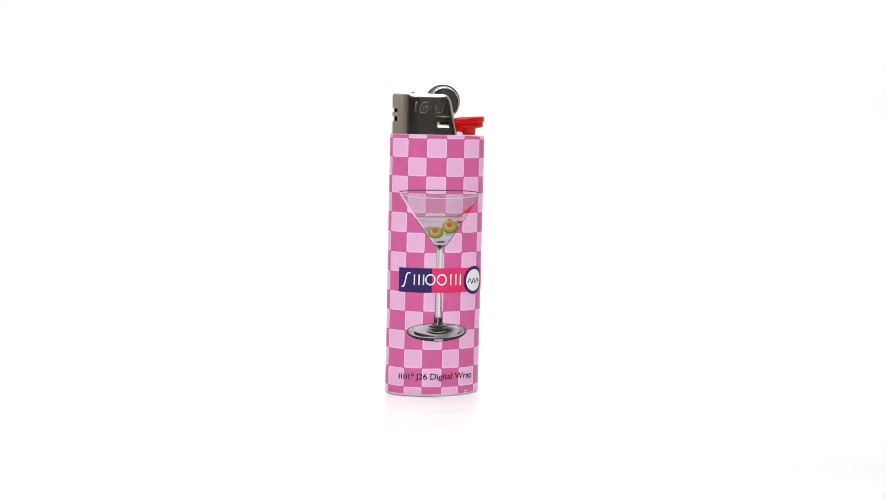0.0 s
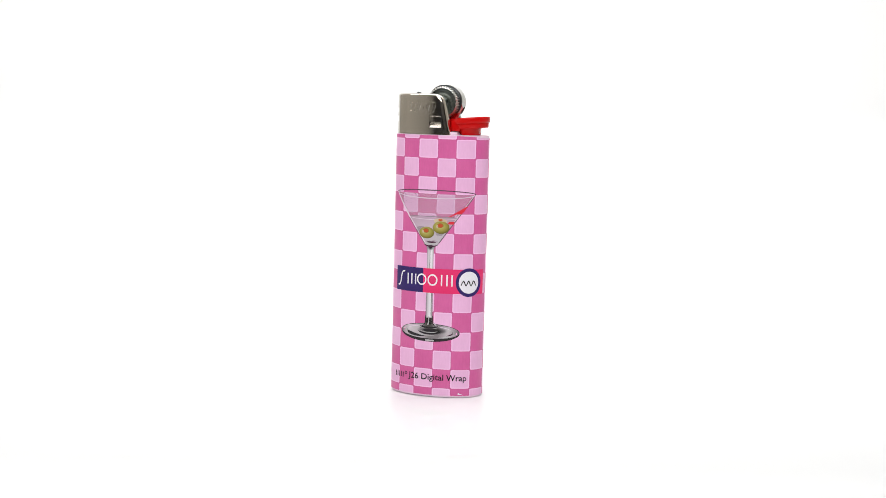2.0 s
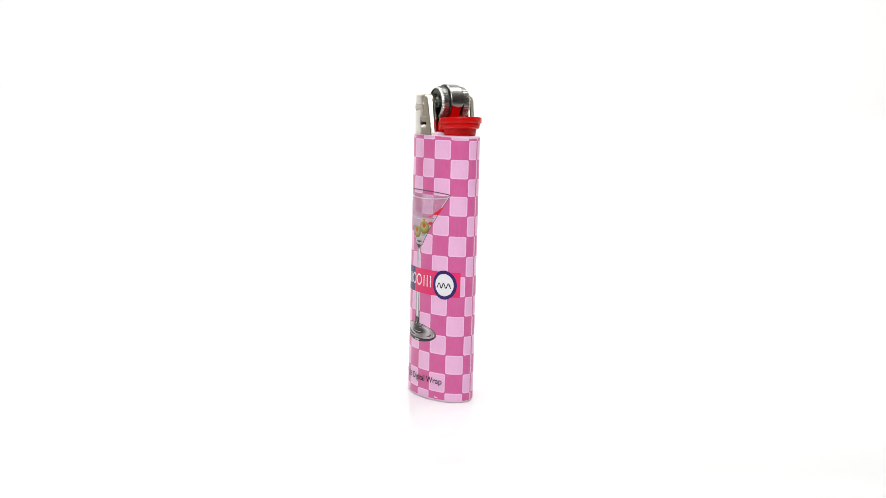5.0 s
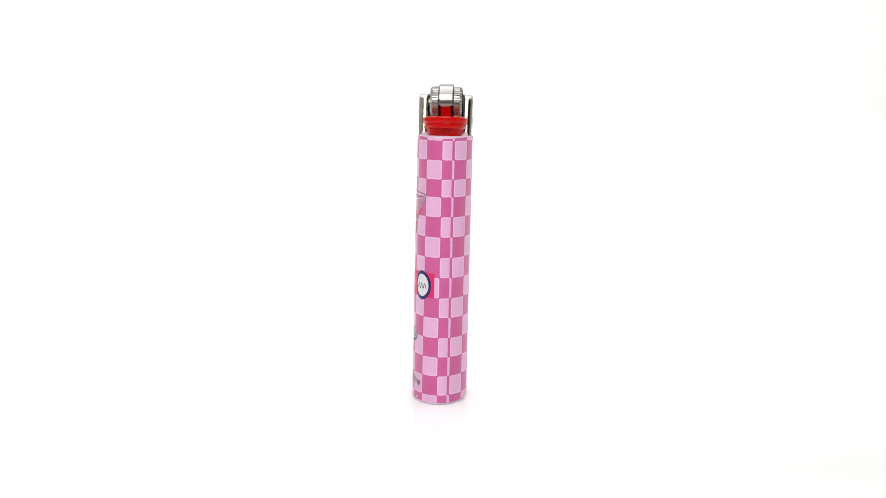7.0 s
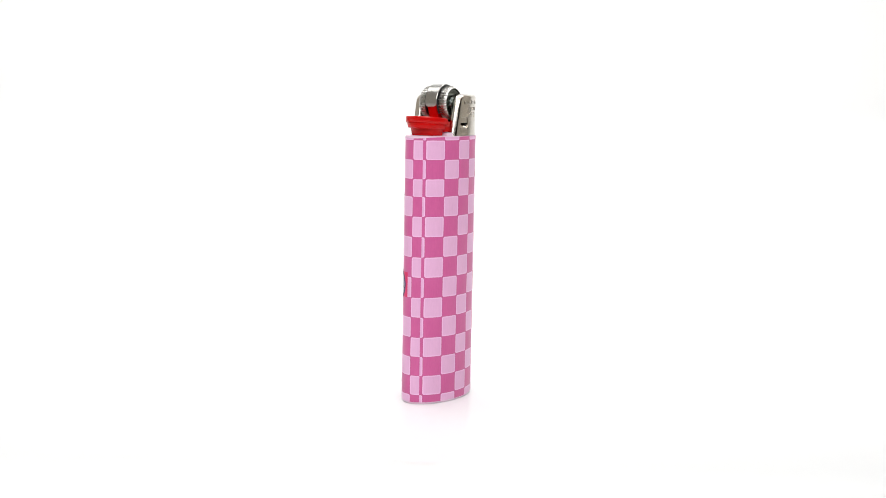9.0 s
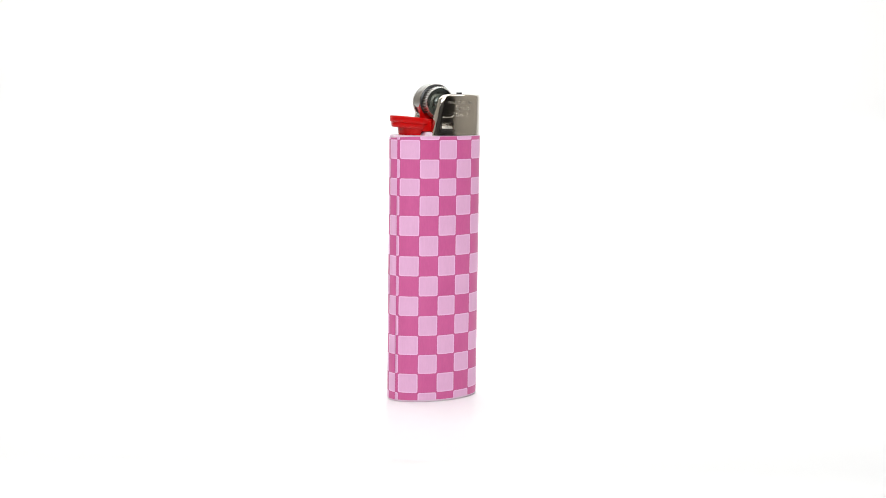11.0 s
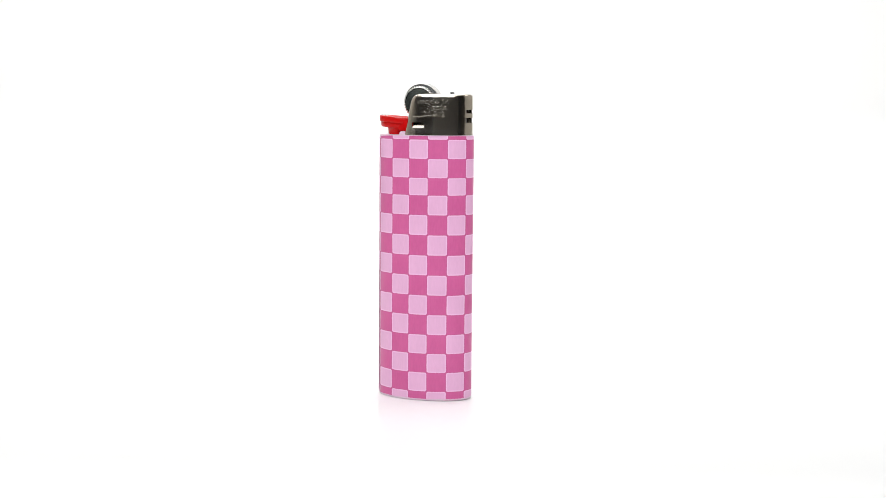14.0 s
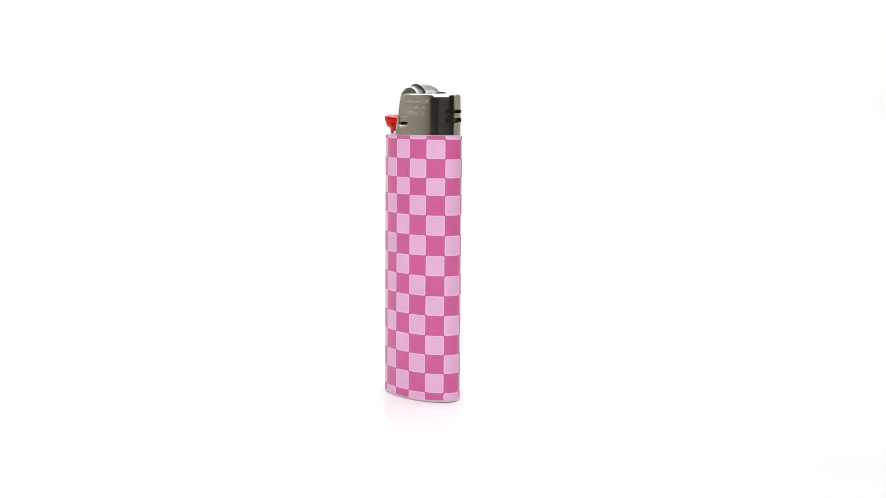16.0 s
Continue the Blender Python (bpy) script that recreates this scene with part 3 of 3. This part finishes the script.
        def ridge(points, wide, high, closed=False):
            """A raised rounded line through points (x, z)."""
            n = len(points)
            rows = []
            for i in range(n):
                p, q = Vector(points[i - 1 if closed or i else 0]), Vector(points[(i + 1) % n if closed or i < n - 1 else i])
                d = (q - p).normalized()
                x, z = points[i]
                rows.append([plate(x - d.y * wide * e, z + d.x * wide * e, o, side) for e, o in ((-1, -0.03), (-0.45, high), (0.45, high), (1, -0.03))])
            if closed:
                rows.append(rows[0])
            part("stamped_or_slit_mark", grid(rows), NICKEL, hood)

        def lozenge(x0, x1, z0, z1, lean, turn):
            """A slanted rounded outline."""
            r = turn
            pts = []
            for cx, cz, a0 in ((x1 - r, z1 - r, 0), (x0 + r, z1 - r, 90), (x0 + r, z0 + r, 180), (x1 - r, z0 + r, 270)):
                for k in range(5):
                    a = radians(a0 + 22.5 * k)
                    pts.append((cx + r * math.cos(a) + lean * (cz + r * math.sin(a) - z0), cz + r * math.sin(a)))
            return pts

        if side < 0:
            # slanted outline with plain blocks in it, and a small upright mark before it
            ridge(lozenge(-6.2, -0.5, 73.5, 76.2, 0.26, 0.8), 0.13, 0.10, True)
            for x, wide in ((-5.2, 0.15), (-4.5, 0.22), (-3.5, 0.15), (-2.7, 0.15), (-2.0, 0.22), (-1.2, 0.15)):
                ridge([(x, 74.15), (x + 0.18, 74.85), (x + 0.36, 75.55)], wide, 0.09)
            ridge(lozenge(-7.15, -6.65, 75.45, 76.1, 0.0, 0.2), 0.09, 0.08, True)
            ridge([(-6.9, 75.3), (-6.95, 74.8), (-7.0, 74.4)], 0.15, 0.08)
            ridge([(-7.35, 73.9), (-6.65, 73.9)], 0.12, 0.08)
        else:
            for text, x0, x1, z0, high in (("made in", 0.1, -7.6, 76.0, 1.05), ("Spain", -2.3, -7.0, 74.5, 1.15), ("206 2", -1.1, -6.6, 72.75, 1.2)):
                cu = bpy.data.curves.new("stamp_text", "FONT")
                cu.body, cu.resolution_u, cu.extrude, cu.bevel_depth, cu.offset = text, 2, 0.012, 0.022, -0.02
                ob = new("stamp_text", cu)
                me = bpy.data.meshes.new_from_object(ob.evaluated_get(bpy.context.evaluated_depsgraph_get()))
                bpy.data.objects.remove(ob)
                bm = bmesh.new()
                bm.from_mesh(me)
                bpy.data.meshes.remove(me)
                lo, hi = min(v.co.x for v in bm.verts), max(v.co.x for v in bm.verts)
                for v in bm.verts:
                    v.co = plate(x0 + (x1 - x0) * (v.co.x - lo) / (hi - lo), z0 + v.co.y * high / 0.69, 0.02 + v.co.z * 1.6, side)
                bmesh.ops.recalc_face_normals(bm, faces=bm.faces)
                part("stamped_lettering", bm, NICKEL, hood, "raised lettering stamped in the metal")


# ---- wheel, guard band, lever ----
WX, WZ, WY = 0.85, 76.35, 0.15
SX, SZ = 0.8, 76.2  # axis of the toothed wheels


def build_wheels(lighter):
    n = 36
    for side in (-1, 1):
        rows = []
        for r, y, tooth in ((2.0, 1.95, 0), (3.4, 1.95, 0), (4.2, 2.0, 0.50), (4.2, 3.45, 0.50), (4.08, 3.62, 0.14), (3.75, 4.05, 0.06), (3.62, 4.05, 0.0)):
            row = []
            for k in range(n * 4):
                a = 2 * math.pi * k / (n * 4)
                d = tooth if k % 4 in (2, 3) else 0.0
                row.append((SX + (r - d) * math.cos(a), WY + side * y, SZ + (r - d) * math.sin(a)))
            rows.append(row)
        wheel = part("spark_wheel", grid(rows, True), TOOTH, lighter, "serrated steel spark wheel", smooth=False)
        rows = [[(SX + r * math.cos(a), WY + side * y, SZ + r * math.sin(a)) for a in np.linspace(0, 2 * math.pi, 40, endpoint=False)] for r, y in ((3.62, 4.0), (3.45, 3.8), (1.5, 3.65), (1.1, 4.1), (0.9, 4.25), (0.1, 4.25))]
        part("wheel_disc", grid(rows, True, (-1,)), DISC, wheel, "dark smooth disc in the wheel")
    # smooth guard band over the middle of the wheel
    y0, y1 = WY - 1.75, WY + 1.75
    rows = []
    for a in list(np.linspace(radians(-16), radians(-5), 10)) + list(np.linspace(radians(-3), radians(200), 60)):
        c, s = math.cos(a), math.sin(a)
        k = max(0.0, min(1.0, (a - radians(-17)) / radians(14)))
        cut = 1.75 * (1 - math.sqrt(1 - (1 - k) ** 2))
        p, q = y0 + min(cut, 1.4), y1 - min(cut, 1.4)
        ring = [(4.25, p), (4.5, p), (4.62, p + 0.14), (4.62, q - 0.14), (4.5, q), (4.25, q)]
        rows.append([(WX + r * c, y, WZ + r * s) for r, y in ring])
    part("guard_band", grid(rows, True, (0, -1)), STEEL, lighter, "smooth bent steel child guard band")
    for y in (y0 - 0.03, y1 + 0.03):
        rows = [[(WX + r * math.cos(a), y, WZ + r * math.sin(a)) for a in np.linspace(radians(-42), radians(200), 60)] for r in (3.0, 4.5)]
        m = part("band_cheek", grid(rows), EDGE, lighter, "blackened cheek of the guard band").modifiers.new("thickness", "SOLIDIFY")
        m.thickness, m.offset = 0.12 * MM, 0
    bm = bmesh.new()
    bmesh.ops.create_cone(bm, cap_ends=True, segments=20, radius1=0.8, radius2=0.8, depth=11.6, matrix=Matrix.Translation((SX, WY, SZ)) @ Matrix.Rotation(math.pi / 2, 4, "X"))
    part("axle", bm, STEEL, lighter)


def lever_row(z, x_in, x_out, half, k):
    """A plan outline of the lever: straight inside, rounded along the body's end."""
    mid = min(6.4, x_in + 3.4)
    plan = [(x_in, -half * 0.5), (x_in + 0.3, -half * 0.68)]
    plan += [(mid + (x_out - mid) * max(0.0, math.cos(a)) ** k, half * math.sin(a)) for a in np.linspace(-math.pi / 2, math.pi / 2, 28)]
    plan += [(x_in + 0.3, half * 0.68), (x_in, half * 0.5)]
    return [(x, 0.2 + y, z + 0.09 * (x - 8.0) * (1 if z > 69.5 else 0)) for x, y in plan]


def build_lever(lighter):
    lower = [(68.1, 5.5, 9.85, 4.15, 0.8), (68.3, 5.2, 9.95, 4.2, 0.8), (69.4, 4.4, 10.05, 4.4, 0.8), (70.5, 3.9, 10.1, 5.0, 0.8)]
    upper = [(r[0], r[1] - 1.2, r[2], r[3], 0.95) for r in (
        (69.7, 4.2, 11.8, 4.65), (69.8, 4.1, 11.95, 4.8), (70.0, 4.0, 12.05, 4.95), (70.9, 4.0, 12.08, 5.2), (70.97, 4.0, 12.05, 5.18), (71.0, 3.95, 12.03, 5.25), (71.06, 3.9, 12.28, 5.5), (71.2, 3.9, 12.38, 5.58),
        (72.3, 3.9, 12.38, 5.58), (72.5, 3.95, 12.3, 5.5), (72.6, 4.1, 12.05, 5.25), (72.5, 4.3, 11.6, 4.9), (72.22, 4.8, 10.9, 4.2), (72.1, 5.4, 10.0, 3.4))]
    lever = part("thumb_lever", grid([lever_row(*r) for r in lower], True, (0, -1)), RED, lighter, "glossy red plastic thumb lever")
    part("thumb_pad", grid([lever_row(*r) for r in upper], True, (0, -1)), RED, lever, "flared red thumb pad")
    post = box_bm(2.2, 4.45, WY - 1.3, WY + 1.3, 70.5, 75.7, 0.25)
    for v in post.verts:
        v.co.x += 0.46 * (v.co.z - 74.0)
    part("lever_post", post, RED, lever)
    part("lever_arm", box_bm(3.5, 6.0, -4.6, -2.6, 69.0, 71.6, 0.3), RED, lever)
    part("lever_arm", box_bm(3.5, 6.0, 2.9, 4.9, 69.0, 71.6, 0.3), RED, lever)


def build_valve(lighter):
    rows = [[(min(x, -2.8), y, z) for x, y, z in oval(i, z)] for i, z in ((1.9, 68.0), (1.9, 76.0), (2.4, 76.5))]
    part("valve_housing", grid(rows, True, (0, -1)), HOUSING, lighter, "dark brown plastic valve housing inside the hood")
    part("flint_tab", box_bm(-6.98, -6.62, -1.25, 1.25, 76.5, 78.85, 0.1), EDGE, lighter, "small dark tab above the hood")


def build_lighter():
    lighter = tagged(new("lighter"), "pink checked pocket lighter with nickel hood and red lever, upright", "lighter")
    build_body(lighter)
    sleeve = build_sleeve(lighter)
    build_hood(lighter)
    build_wheels(lighter)
    build_lever(lighter)
    build_valve(lighter)
    build_prints(sleeve)
    return lighter


lighter = build_lighter()


def motions():
    # an even turn of 14.94 degrees a second, a little off the axis and leaning by half a degree
    stand = Matrix.Translation((0.7856 * MM, 2.3884 * MM, 0)) @ pose(0, 0, 0, 0, 0.4504, 0) @ pose(0, 0, 0, -0.3354, 0, 0)
    rows = []
    for k in range(33):
        t = k * 0.5
        rows.append((t, pose(0, 0, 0, 0, 0, 11.5995 - 14.9444 * t) @ stand))
    walk(lighter, rows)


motions()
